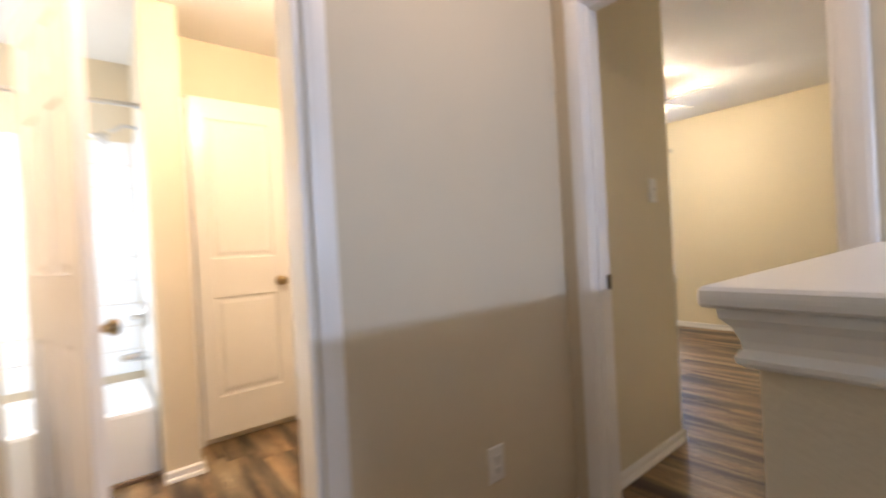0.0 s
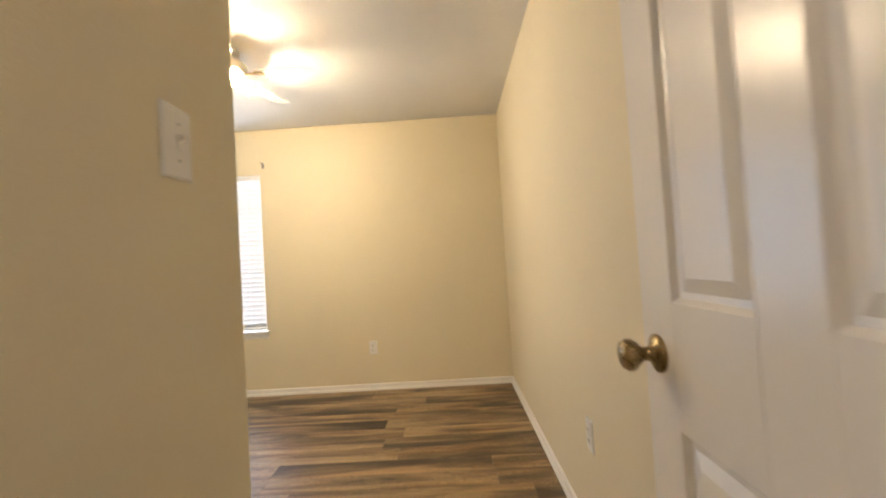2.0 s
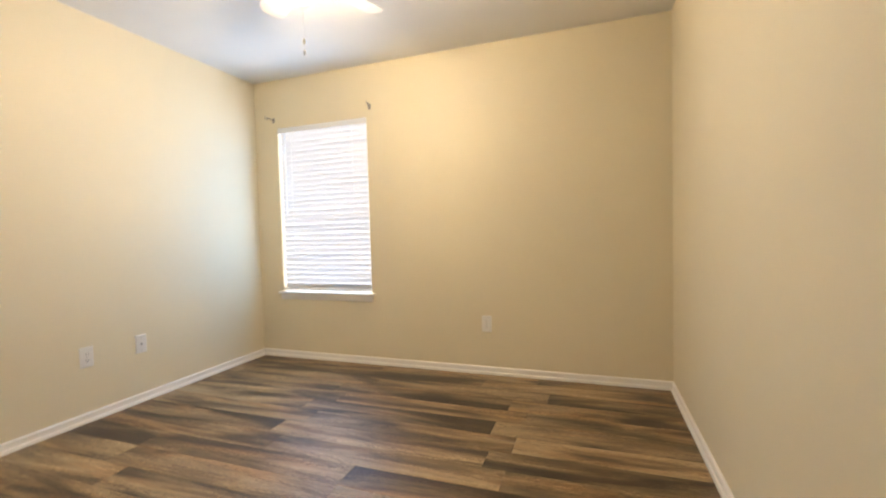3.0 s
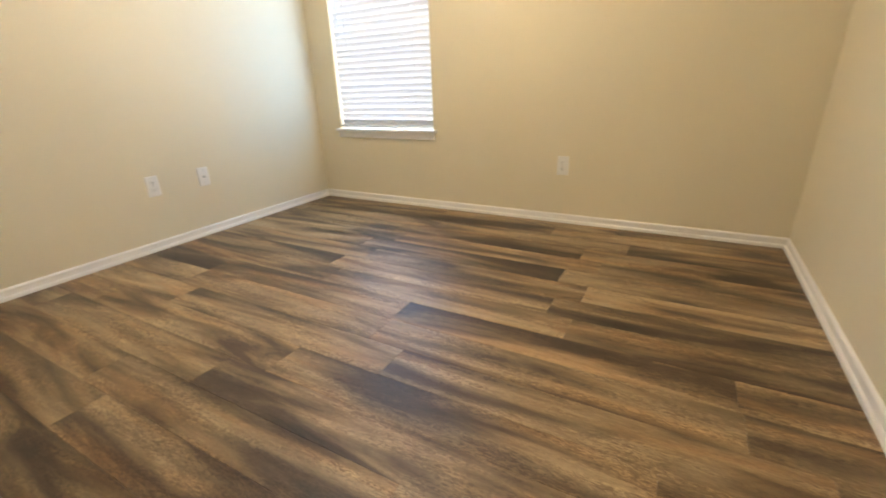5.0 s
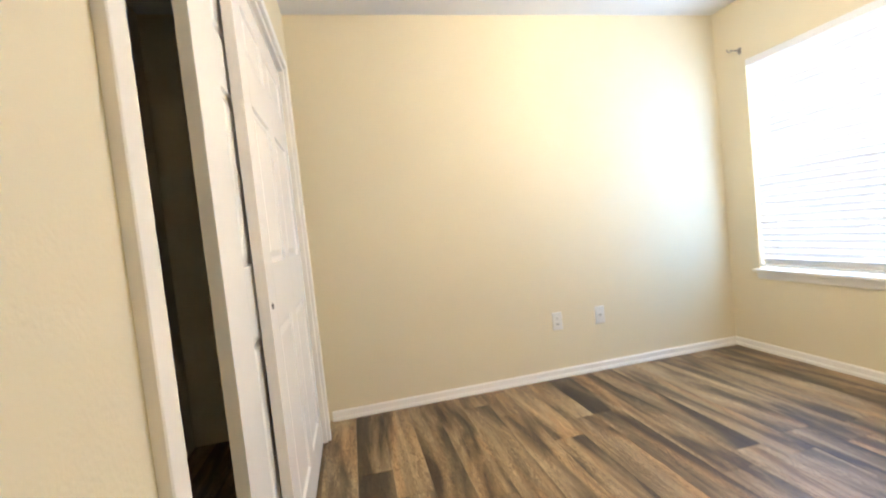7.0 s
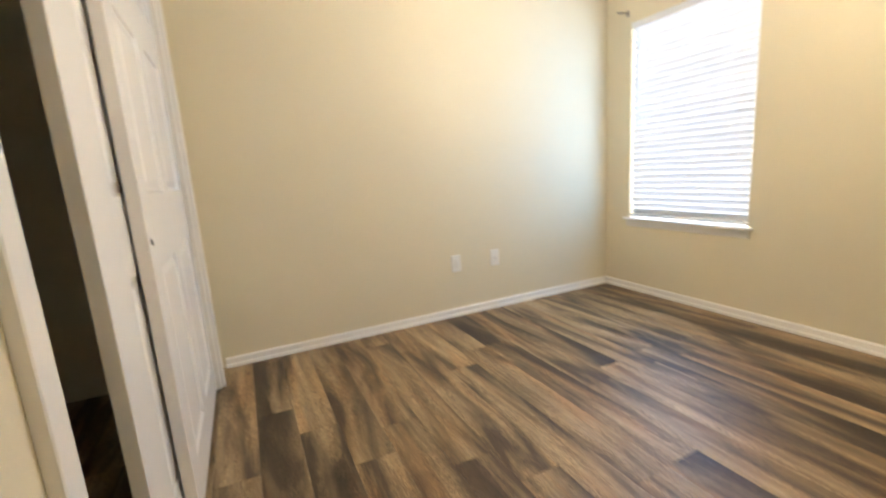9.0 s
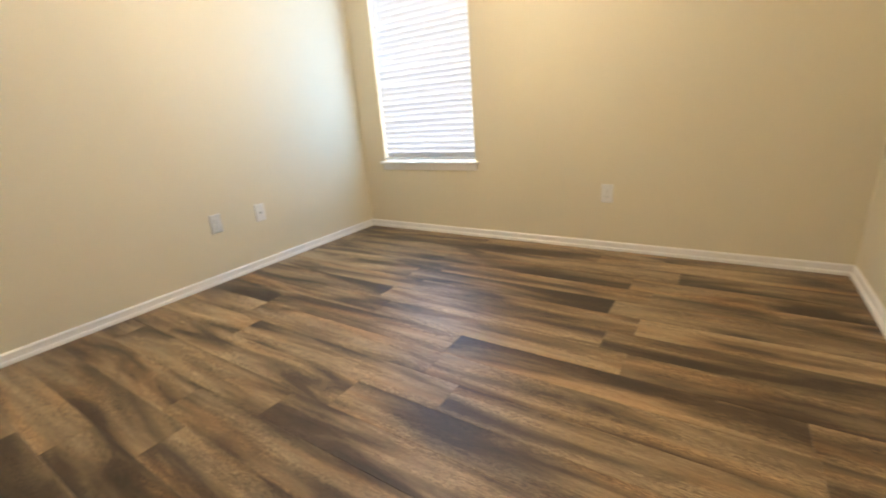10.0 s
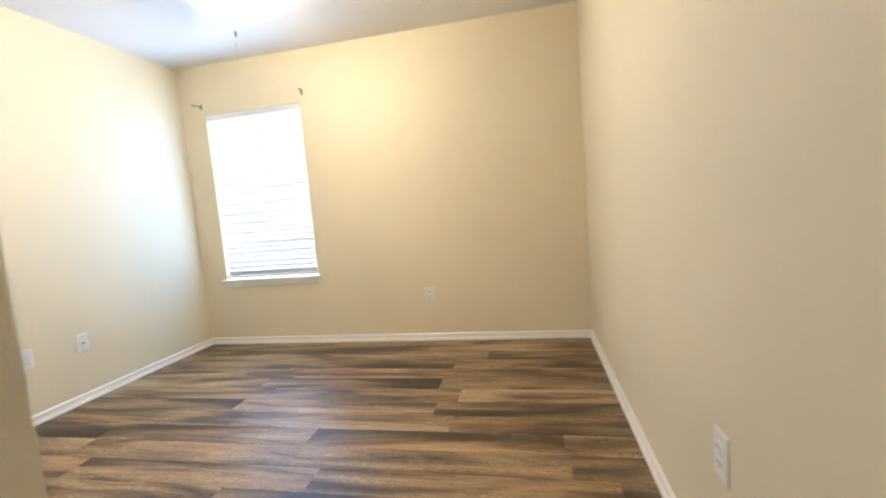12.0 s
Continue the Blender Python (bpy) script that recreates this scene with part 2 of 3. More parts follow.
def part(name, bm, mat, parent=None, label="", at=None):
    mesh = bpy.data.meshes.new(name)
    bm.to_mesh(mesh)
    bm.free()
    mesh.materials.append(mat)
    ob = new(name, mesh)
    if parent is not None:
        ob.parent = parent
    if at is not None:
        ob.matrix_local = at
    if label:
        ob["label"] = label
    return ob


def thing(name, label, category, at=Matrix.Identity(4), group="", kind=""):
    ob = new(name)
    ob.empty_display_size = 0.05
    ob.matrix_world = at
    return tagged(ob, label, category, group, kind)


def structure(name, bm, mat, label, category):
    return tagged(part(name, bm, mat), label, category, kind="structure")


def walls(name, boxes, mat, label):
    bm = bmesh.new()
    for lo, hi in boxes:
        add_box(bm, lo, hi)
    return structure(name, bm, mat, label, "wall")


# ---------------------------------------------------------------- plan, in metres
# East wall of the bedroom x = 0, north wall y = 0.
H = 2.407
XW = -3.29                      # west wall
YC = -2.957                     # closet wall, facing north
XP = -0.905                     # partition beside the entry, facing east
YD = -3.75                      # bedroom side of the door wall
YH = -3.865                     # hall side of the door wall
XH = -0.93                      # west wall of the hall, facing east
T = 0.115
DOOR = 1.985
WX0, WX1, WZ0, WZ1 = -3.056, -2.180, 0.579, 1.996   # window opening
CX0, CX1, CZ = -3.030, -1.234, 1.995              # closet opening
DX0, DX1 = -0.802, -0.104                         # bedroom door opening
BY0, BY1 = -5.70, -4.905                          # bathroom door opening in the hall's west wall

walls("wall_north", [((XW - T, 0, 0), (WX0, T, H)), ((WX1, 0, 0), (T, T, H)), ((WX0, 0, 0), (WX1, T, WZ0)), ((WX0, 0, WZ1), (WX1, T, H))], BEIGE, "beige painted bedroom wall with one window")
walls("wall_west", [((XW - T, -3.80, 0), (XW, 0, H))], BEIGE, "beige painted plaster bedroom wall")
walls("wall_east", [((0, YD, 0), (T, 0, H))], BEIGE, "beige painted bedroom wall beside the door")
walls("wall_closet", [((XW, YC - T, 0), (CX0, YC, H)), ((CX1, YC - T, 0), (XP, YC, H)), ((CX0, YC - T, CZ), (CX1, YC, H))], BEIGE, "beige bedroom wall with a closet opening")
walls("wall_partition", [((XP - 0.09, YH + 0.115, 0), (XP, YC - T, H))], BEIGE, "beige partition between entry and closet")
walls("wall_closet_back", [((XW, -3.80, 0), (XP - 0.09, -3.70, H))], BEIGE, "plain closet back wall")
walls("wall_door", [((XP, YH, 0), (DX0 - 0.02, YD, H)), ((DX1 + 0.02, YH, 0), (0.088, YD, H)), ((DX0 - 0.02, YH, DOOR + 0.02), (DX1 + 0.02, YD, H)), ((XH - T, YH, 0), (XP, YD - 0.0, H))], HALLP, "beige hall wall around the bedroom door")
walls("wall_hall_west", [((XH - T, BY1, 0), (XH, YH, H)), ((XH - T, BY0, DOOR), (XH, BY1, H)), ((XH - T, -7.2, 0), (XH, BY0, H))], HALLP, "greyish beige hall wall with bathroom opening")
walls("wall_hall_south", [((XH, -7.3, 0), (3.3, -7.2, H))], HALLP, "plain wall closing the hall")
walls("wall_stair_east", [((3.2, -7.2, 0), (3.3, -2.4, 0.95)), ((3.2, -7.2, 2.05), (3.3, -2.4, H)), ((3.2, -7.2, 0.95), (3.3, -5.3, 2.05)), ((3.2, -2.9, 0.95), (3.3, -2.4, 2.05))], HALLP, "pale stair wall with a window")
FX0, FX1, FY = 1.80, 2.41, -0.95  # doorway across the stairs
walls("wall_landing_east", [((2.58, -2.4, 0), (2.70, FY, H)), ((2.70, -2.4, 0), (3.2, -2.3, H))], HALLP, "pale landing wall beside a closed door")
walls("wall_landing_north", [((T, FY, 0), (FX0, FY + 0.1, H)), ((FX1, FY, 0), (2.70, FY + 0.1, H)), ((FX0, FY, DOOR), (FX1, FY + 0.1, H))], HALLP, "pale landing wall with an open doorway")
walls("wall_far_room", [((T, FY + 0.1, 0), (T + 0.05, 1.5, H)), ((T, 1.5, 0), (3.6, 1.6, H)), ((3.5, FY + 0.1, 0), (3.6, 1.5, H)), ((2.70, FY, 0), (3.6, FY + 0.1, H))], BEIGE, "cream walls of the room across the stairs")
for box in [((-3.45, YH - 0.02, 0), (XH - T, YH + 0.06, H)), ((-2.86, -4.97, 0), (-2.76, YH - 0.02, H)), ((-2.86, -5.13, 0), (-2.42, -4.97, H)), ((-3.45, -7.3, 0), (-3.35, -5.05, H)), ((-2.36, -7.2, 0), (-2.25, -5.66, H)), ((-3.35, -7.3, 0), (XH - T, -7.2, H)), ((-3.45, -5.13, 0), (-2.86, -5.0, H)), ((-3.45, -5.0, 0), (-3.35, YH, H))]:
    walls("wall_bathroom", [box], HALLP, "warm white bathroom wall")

structure("floor", block((XW - T, -7.3, -0.10), (XH + 0.93, T, -0.006)), UNDER, "dark underlay below the wood-look floor", "floor")
structure("floor_landing", block((-0.93 + 0.93, -7.3, -0.10), (3.7, 1.6, -0.006)), UNDER, "dark landing floor across the stairs", "floor")
structure("ceiling", block((-3.5, -7.3, H), (3.7, 1.6, H + 0.1)), CEIL, "textured off-white flat ceiling", "ceiling")
structure("ground", block((-60, T + 0.05, -3.2), (60, 120, -3.0)), CONCRETE, "pale bare ground outside the window", "ground")

# ---------------------------------------------------------------- trim: baseboards, casings
BASE = [(0, 0), (0.020, 0), (0.020, 0.012), (0.017, 0.018), (0.010, 0.020), (0.010, 0.040), (0.012, 0.044), (0.011, 0.051), (0.005, 0.056), (0, 0.057)]
CASE = [(0, 0), (0.010, 0), (0.0125, 0.004), (0.0135, 0.014), (0.0165, 0.024), (0.0175, 0.044), (0.0155, 0.055), (0.012, 0.060), (0, 0.060)]

BOARD = [(0, 0), (0.014, 0), (0.016, 0.003), (0.016, 0.057), (0.014, 0.060), (0, 0.060)]


def baseboard(start, end, out):
    structure("baseboard", sweep(BASE, start, end, out), WHITE, "white painted baseboard with shoe moulding", "baseboard")


def casing(a, b, z, out, size=1.0, profile=None):
    """Door trim round an opening whose sides stand at a and b (points on the wall's face), up to height z."""
    a, b, o = Vector((*a, 0)), Vector((*b, 0)), Vector(out)
    d = (b - a).normalized()
    shape = [(p, q * size) for p, q in profile or CASE]
    for foot, way in ((a, -d), (b, d)):
        structure("trim", sweep(shape, foot, foot + Vector((0, 0, z)), o, way), WHITE, "white painted door casing", "trim")
    structure("trim", sweep(shape, a - d * 0.060 * size + Vector((0, 0, z)), b + d * 0.060 * size + Vector((0, 0, z)), o), WHITE, "white painted head casing", "trim")


def jambs(lo, hi, z, axis, y0, y1):
    """The three boards that line an opening between lo and hi along an axis, through a wall from y0 to y1."""
    def at(u0, u1, z0, z1):
        return block((u0, y0, z0), (u1, y1, z1), 0.002) if axis == "x" else block((y0, u0, z0), (y1, u1, z1), 0.002)
    for u0, u1 in ((lo - 0.018, lo), (hi, hi + 0.018)):
        structure("trim", at(u0, u1, 0, z), WHITE, "white painted door jamb", "trim")
    structure("trim", at(lo - 0.018, hi + 0.018, z, z + 0.018), WHITE, "white painted head jamb", "trim")


baseboard((XW, 0, 0), (0, 0, 0), (0, -1, 0))
baseboard((XW, YC + 0.018, 0), (XW, -0.022, 0), (1, 0, 0))
baseboard((0, YD + 0.02, 0), (0, -0.022, 0), (-1, 0, 0))
baseboard((XP, YD + 0.02, 0), (XP, YC, 0), (1, 0, 0))
baseboard((-1.184, YC, 0), (XP + 0.013, YC, 0), (0, 1, 0))
baseboard((XH, YH, 0), (XH, BY1 + 0.064, 0), (1, 0, 0))
baseboard((-2.76, -4.30, 0), (-2.76, YH - 0.02, 0), (1, 0, 0))
baseboard((-2.42, -5.13, 0), (-2.42, -4.97, 0), (1, 0, 0))
baseboard((-2.742, -4.97, 0), (-2.40, -4.97, 0), (0, 1, 0))
baseboard((-2.738, YH - 0.02, 0), (XH - T, YH - 0.02, 0), (0, -1, 0))

jambs(DX0, DX1, DOOR, "x", YH, YD)
structure("trim", block((DX0, YH + 0.025, 0), (DX0 + 0.010, YH + 0.055, DOOR - 0.012), 0.002), WHITE, "white painted door stop", "trim")
structure("trim", block((DX1 - 0.016, YH + 0.035, 0), (DX1, YH + 0.068, DOOR - 0.012), 0.002), WHITE, "white painted door stop", "trim")
structure("trim", block((DX0, YH + 0.035, DOOR - 0.012), (DX1, YH + 0.068, DOOR), 0.002), WHITE, "white painted head stop", "trim")
casing((DX0 - 0.006, YH), (DX1 + 0.006, YH), DOOR + 0.006, (0, -1, 0))
casing((CX0 - 0.002, YC), (CX1 + 0.002, YC), CZ + 0.002, (0, 1, 0), 0.78, BOARD)
jambs(CX0 + 0.018, CX1 - 0.018, CZ - 0.018, "x", YC - T, YC)
casing((XH, BY0 - 0.006), (XH, BY1 + 0.006), DOOR + 0.006, (1, 0, 0))
jambs(BY0 + 0.018, BY1 - 0.018, DOOR - 0.018, "y", XH - T, XH)
casing((FX0, FY), (FX1, FY), DOOR, (0, -1, 0))
casing((2.58, -2.00), (2.58, -1.20), DOOR, (-1, 0, 0))
casing((-2.76, -4.905), (-2.76, -4.365), DOOR, (1, 0, 0))

# steel strike plate on the latch-side jamb
strike = thing("strike_plate", "dark bronze strike plate on the door jamb", "strike plate", Matrix.Translation((DX0 + 0.0015, YD - 0.018, 0.92)))
part("plate", block((0, -0.014, -0.029), (0.002, 0.014, 0.029), 0.0008), BRONZE, strike)
part("latch_hole", block((0.0015, -0.008, -0.013), (0.003, 0.008, 0.013)), SLOT, strike)


# ---------------------------------------------------------------- panel doors
def leaf_parts(parent, w, h=2.02, t=0.035, rows=((0.24, 0.83), (1.06, 1.62), (1.73, 1.90)), stile=0.115, mid=0.10, columns=2, at=None):
    """A moulded panel door in its own axes: x along the width, y through the thickness (0 to -t), z up."""
    pw = (w - 2 * stile - (columns - 1) * mid) / columns
    xs = [(stile + k * (pw + mid), stile + k * (pw + mid) + pw) for k in range(columns)]
    bm = bmesh.new()
    cuts = [0, *[c for pair in xs for c in pair], w]
    for a, b in zip(cuts[::2], cuts[1::2]):
        add_box(bm, (a, -t, 0.008), (b, 0, h), 0.0015)
    zs = [0.008, *[c for pair in rows for c in pair], h]
    for x0, x1 in xs:
        for a, b in zip(zs[::2], zs[1::2]):
            add_box(bm, (x0, -t, a), (x1, 0, b))
    part("leaf", bm, DOORP, parent, "", at)
    for x0, x1 in xs:
        for z0, z1 in rows:
            p = bmesh.new()
            for face, sign in ((0, 1), (-t, -1)):
                rings = []
                for inset, depth in ((0, 0.0), (0.008, 0.009), (0.018, 0.010), (0.040, 0.003)):
                    y = face - sign * depth
                    rings.append([p.verts.new(c) for c in ((x0 + inset, y, z0 + inset), (x1 - inset, y, z0 + inset), (x1 - inset, y, z1 - inset), (x0 + inset, y, z1 - inset))])
                for r, q in zip(rings, rings[1:]):
                    for k in range(4):
                        p.faces.new((r[k], r[(k + 1) % 4], q[(k + 1) % 4], q[k]))
                p.faces.new(rings[-1])
            bmesh.ops.recalc_face_normals(p, faces=p.faces)
            part("panel", p, DOORP, parent, "", at)


KNOB = [(0.033, 0.0), (0.033, 0.004), (0.024, 0.009), (0.013, 0.012), (0.012, 0.030), (0.020, 0.036), (0.027, 0.045), (0.028, 0.054), (0.022, 0.063), (0.008, 0.067), (0.001, 0.067)]


def knob(parent, x, z, t=0.035, y=0.0):
    k = part("door_knob", lathe(KNOB, 24, "y"), BRASS, parent, "aged brass round knob", pose(x, y, z))
    part("door_knob", lathe([(r, -h - t) for r, h in KNOB], 24, "y"), BRASS, parent, "aged brass round knob", pose(x, y, z))


def hinge(parent, z):
    """A white painted butt hinge between jamb and leaf: barrel with knuckles, and a plate on the leaf's face."""
    h = part("hinge", lathe([(0.0060, -0.046), (0.0060, 0.046)], 12), SLOT, parent, "painted butt hinge with five knuckles", pose(0.004, 0.012, z))
    for k in range(5):
        part("knuckle", lathe([(0.0088, -0.0076), (0.0088, 0.0076)], 12), WHITE, h, "", pose(0, 0, (k - 2) * 0.0185))
    part("hinge_plate", block((0.006, -0.008, -0.043), (0.0085, 0.020, 0.043), 0.0006), WHITE, h)
    part("hinge_plate", block((0.0095, 0.0240, -0.044), (0.040, 0.0258, 0.044), 0.0006), WHITE, h)
    for dz in (-0.030, 0, 0.030):
        part("screw", lathe([(0.004, 0.0), (0.004, 0.0012), (0.001, 0.0016)], 10, "y"), STEEL, h, "", pose(0.027, 0.0255, dz))


door = tagged(new("door_1"), "open white six-panel bedroom door with brass knob", "door", kind="structure")
door.matrix_world = pose(DX1 + 0.011, YD + 0.004, 0.004, 0, 0, 89.4)
leaf_parts(door, 0.715, 1.97, rows=((0.24, 0.80), (1.005, 1.56), (1.68, 1.86)), at=pose(0.012, 0.036, 0))
knob(door, 0.727 - 0.055, 0.912, y=0.036)
# dark strip that draws the shaded gap between leaf and jamb
part("hinge_edge", block((0.0095, 0.003, 0.010), (0.0125, 0.034, 1.968)), EDGE, door, "hinge edge coloured dark for the shaded gap")
for z in (0.25, 1.045, 1.78):
    hinge(door, z)
part("latch_plate", block((0.727, 0.008, 0.885), (0.7285, 0.030, 0.94)), BRASS, door)


def bypass_door(x0, x1, y, label, stile):
    ob = thing("sliding_closet_door", label, "closet door", pose(x1, y, 0.006, 0, 0, 180), "closet doors")
    leaf_parts(ob, x1 - x0, 1.950, 0.034, rows=((0.16, 0.807), (1.019, 1.536), (1.693, 1.86)), stile=stile, mid=0.115)
    return ob


front = bypass_door(-2.998, -2.040, -3.020, "white panelled sliding closet door, front one, closed", 0.115)
front.matrix_world = pose(-2.040, -2.978, 0.006, 0, 0, 180) @ Matrix.Translation((0, 0.034, 0))
part("finger_pull", lathe([(0.010, 0.0), (0.010, -0.002), (0.006, -0.003)], 14, "y"), SLOT, front, "small dark finger hole", pose(0.040, -0.0345, 0.885))
back = bypass_door(-2.790, -1.757, -3.020, "white panelled sliding closet door, pushed partly open", 0.205)
back.matrix_world = pose(-1.757, -3.020, 0.006, 0, 0, 180) @ Matrix.Translation((0, 0.034, 0))
rail = thing("closet_track", "white metal sliding door track under the closet header", "door track", Matrix.Translation((0, 0, 0)))
part("track", block((CX0 + 0.02, YC - 0.105, 1.970), (CX1 - 0.02, YC - 0.020, 1.976), 0.001), WHITE, rail)

# ---------------------------------------------------------------- window, blind, brackets
win = tagged(new("window_1"), "white framed window behind a closed blind", "window", kind="structure")
for lo, hi in (((WX0, 0.070, WZ0), (WX0 + 0.045, 0.105, WZ1)), ((WX1 - 0.045, 0.070, WZ0), (WX1, 0.105, WZ1)), ((WX0 + 0.045, 0.070, WZ0), (WX1 - 0.045, 0.105, WZ0 + 0.045)),
               ((WX0 + 0.045, 0.070, WZ1 - 0.045), (WX1 - 0.045, 0.105, WZ1)), ((WX0 + 0.045, 0.074, 1.26), (WX1 - 0.045, 0.102, 1.305))):
    part("window_frame", block(lo, hi, 0.004), WHITE, win)
for z0, z1 in ((WZ0 + 0.045, 1.26), (1.305, WZ1 - 0.045)):
    pane = part("pane", block((WX0 + 0.045, 0.085, z0), (WX1 - 0.045, 0.090, z1)), GLASS, win)
    pane.visible_shadow = False
part("window_sill", block((WX0 - 0.030, -0.038, WZ0 - 0.020), (WX1 + 0.030, 0.070, WZ0 + 0.001), 0.006, 2), WHITE, win)
part("apron", sweep([(0, 0), (0.010, 0), (0.013, 0.008), (0.016, 0.036), (0.016, 0.048), (0, 0.048)], (WX0 - 0.012, 0, WZ0 - 0.069), (WX1 + 0.012, 0, WZ0 - 0.069), (0, -1, 0)), WHITE, win)

TRANS = bpy.data.materials.new("sunlit_blind_slat")
TRANS.use_nodes = True
tn = TRANS.node_tree.nodes
tb, tt, tm, tx, tc, to = tn["Principled BSDF"], tn.new("ShaderNodeBsdfTranslucent"), tn.new("ShaderNodeMixShader"), tn.new("ShaderNodeTexNoise"), tn.new("ShaderNodeValToRGB"), tn["Material Output"]
tb.inputs["Roughness"].default_value = 0.42
tt.inputs["Color"].default_value = (0.90, 0.93, 0.97, 1)
tx.inputs["Scale"].default_value = 9
tc.color_ramp.elements[0].color, tc.color_ramp.elements[1].color = (0.80, 0.81, 0.83, 1), (0.88, 0.89, 0.90, 1)
TRANS.node_tree.links.new(tx.outputs["Fac"], tc.inputs["Fac"])
TRANS.node_tree.links.new(tc.outputs["Color"], tb.inputs["Base Color"])
tm.inputs["Fac"].default_value = 0.06
TRANS.node_tree.links.new(tb.outputs["BSDF"], tm.inputs[1])
TRANS.node_tree.links.new(tt.outputs["BSDF"], tm.inputs[2])
TRANS.node_tree.links.new(tm.outputs["Shader"], to.inputs["Surface"])


def blind():
    """A closed horizontal blind in the window's recess."""
    w0, w1 = WX0 + 0.008, WX1 - 0.008
    ob = thing("window_blind", "closed white horizontal slat blind glowing with daylight", "blind", Matrix.Translation((0, 0.022, 0)))
    part("headrail", block((w0, -0.020, WZ1 - 0.030), (w1, 0.000, WZ1 - 0.004), 0.003), TRANS, ob)
    part("valance", block((w0 - 0.004, -0.028, WZ1 - 0.048), (w1 + 0.004, -0.025, WZ1 - 0.003), 0.001), TRANS, ob)
    part("bottom_rail", block((w0, -0.024, WZ0 + 0.012), (w1, 0.016, WZ0 + 0.030), 0.005, 2), TRANS, ob)
    top, low, count = WZ1 - 0.062, WZ0 + 0.050, 32
    bm = bmesh.new()
    upper, under = [], []
    for k in range(7):
        u = k / 6 - 0.5
        y, z = u * 0.054, 0.0035 * (1 - 4 * u * u)
        upper.append([bm.verts.new((x, y, z + 0.0012)) for x in (w0 + 0.003, w1 - 0.003)])
        under.append([bm.verts.new((x, y, z - 0.0012)) for x in (w0 + 0.003, w1 - 0.003)])
    for k in range(6):
        bm.faces.new((upper[k][0], upper[k][1], upper[k + 1][1], upper[k + 1][0]))
        bm.faces.new((under[k][0], under[k + 1][0], under[k + 1][1], under[k][1]))
        for e in (0, 1):
            bm.faces.new((upper[k][e], upper[k + 1][e], under[k + 1][e], under[k][e]))
    for k in (0, 6):
        bm.faces.new((upper[k][0], under[k][0], under[k][1], upper[k][1]))
    bmesh.ops.recalc_face_normals(bm, faces=bm.faces)
    first = part("slat", bm, TRANS, ob)
    rng = random.Random(4)
    for k in range(count):
        s = first if k == 0 else new("slat", first.data)
        s.parent = ob
        s.matrix_local = pose(0, 0.001, low + (top - low) * k / (count - 1), -57 + rng.uniform(-0.6, 0.6), rng.uniform(-0.06, 0.06), 0)
    for x in (w0 + 0.13, w1 - 0.13):
        part("ladder_cord", tube([(x, -0.024, WZ0 + 0.02), (x, -0.024, WZ1 - 0.05)], 0.0012, 6), BLIND, ob)
    part("tilt_wand", tube([(w0 + 0.075, -0.034, WZ1 - 0.06), (w0 + 0.073, -0.036, WZ1 - 0.75)], 0.004, 8), BLIND, ob)
    return ob


blind()


def bracket(x, z, flip):
    """A small curtain rod bracket: wall plate, arm and hook."""
    ob = thing("curtain_bracket", "small grey metal curtain rod bracket above the window", "bracket", Matrix.Translation((x, 0, z)), "curtain brackets")
    part("wall_plate", block((-0.012, -0.004, -0.022), (0.012, 0, 0.022), 0.0015), PEWTER, ob)
    part("arm", tube([(0, -0.003, 0.004), (flip * 0.012, -0.035, 0.008), (flip * 0.020, -0.055, 0.006)], 0.0045, 8), PEWTER, ob)
    part("hook", tube([(flip * 0.020, -0.050, 0.016), (flip * 0.020, -0.062, 0.000), (flip * 0.020, -0.078, 0.002), (flip * 0.020, -0.084, 0.018)], 0.004, 8), PEWTER, ob)


bracket(-3.090, 2.068, -1)
bracket(-2.150, 2.074, 1)


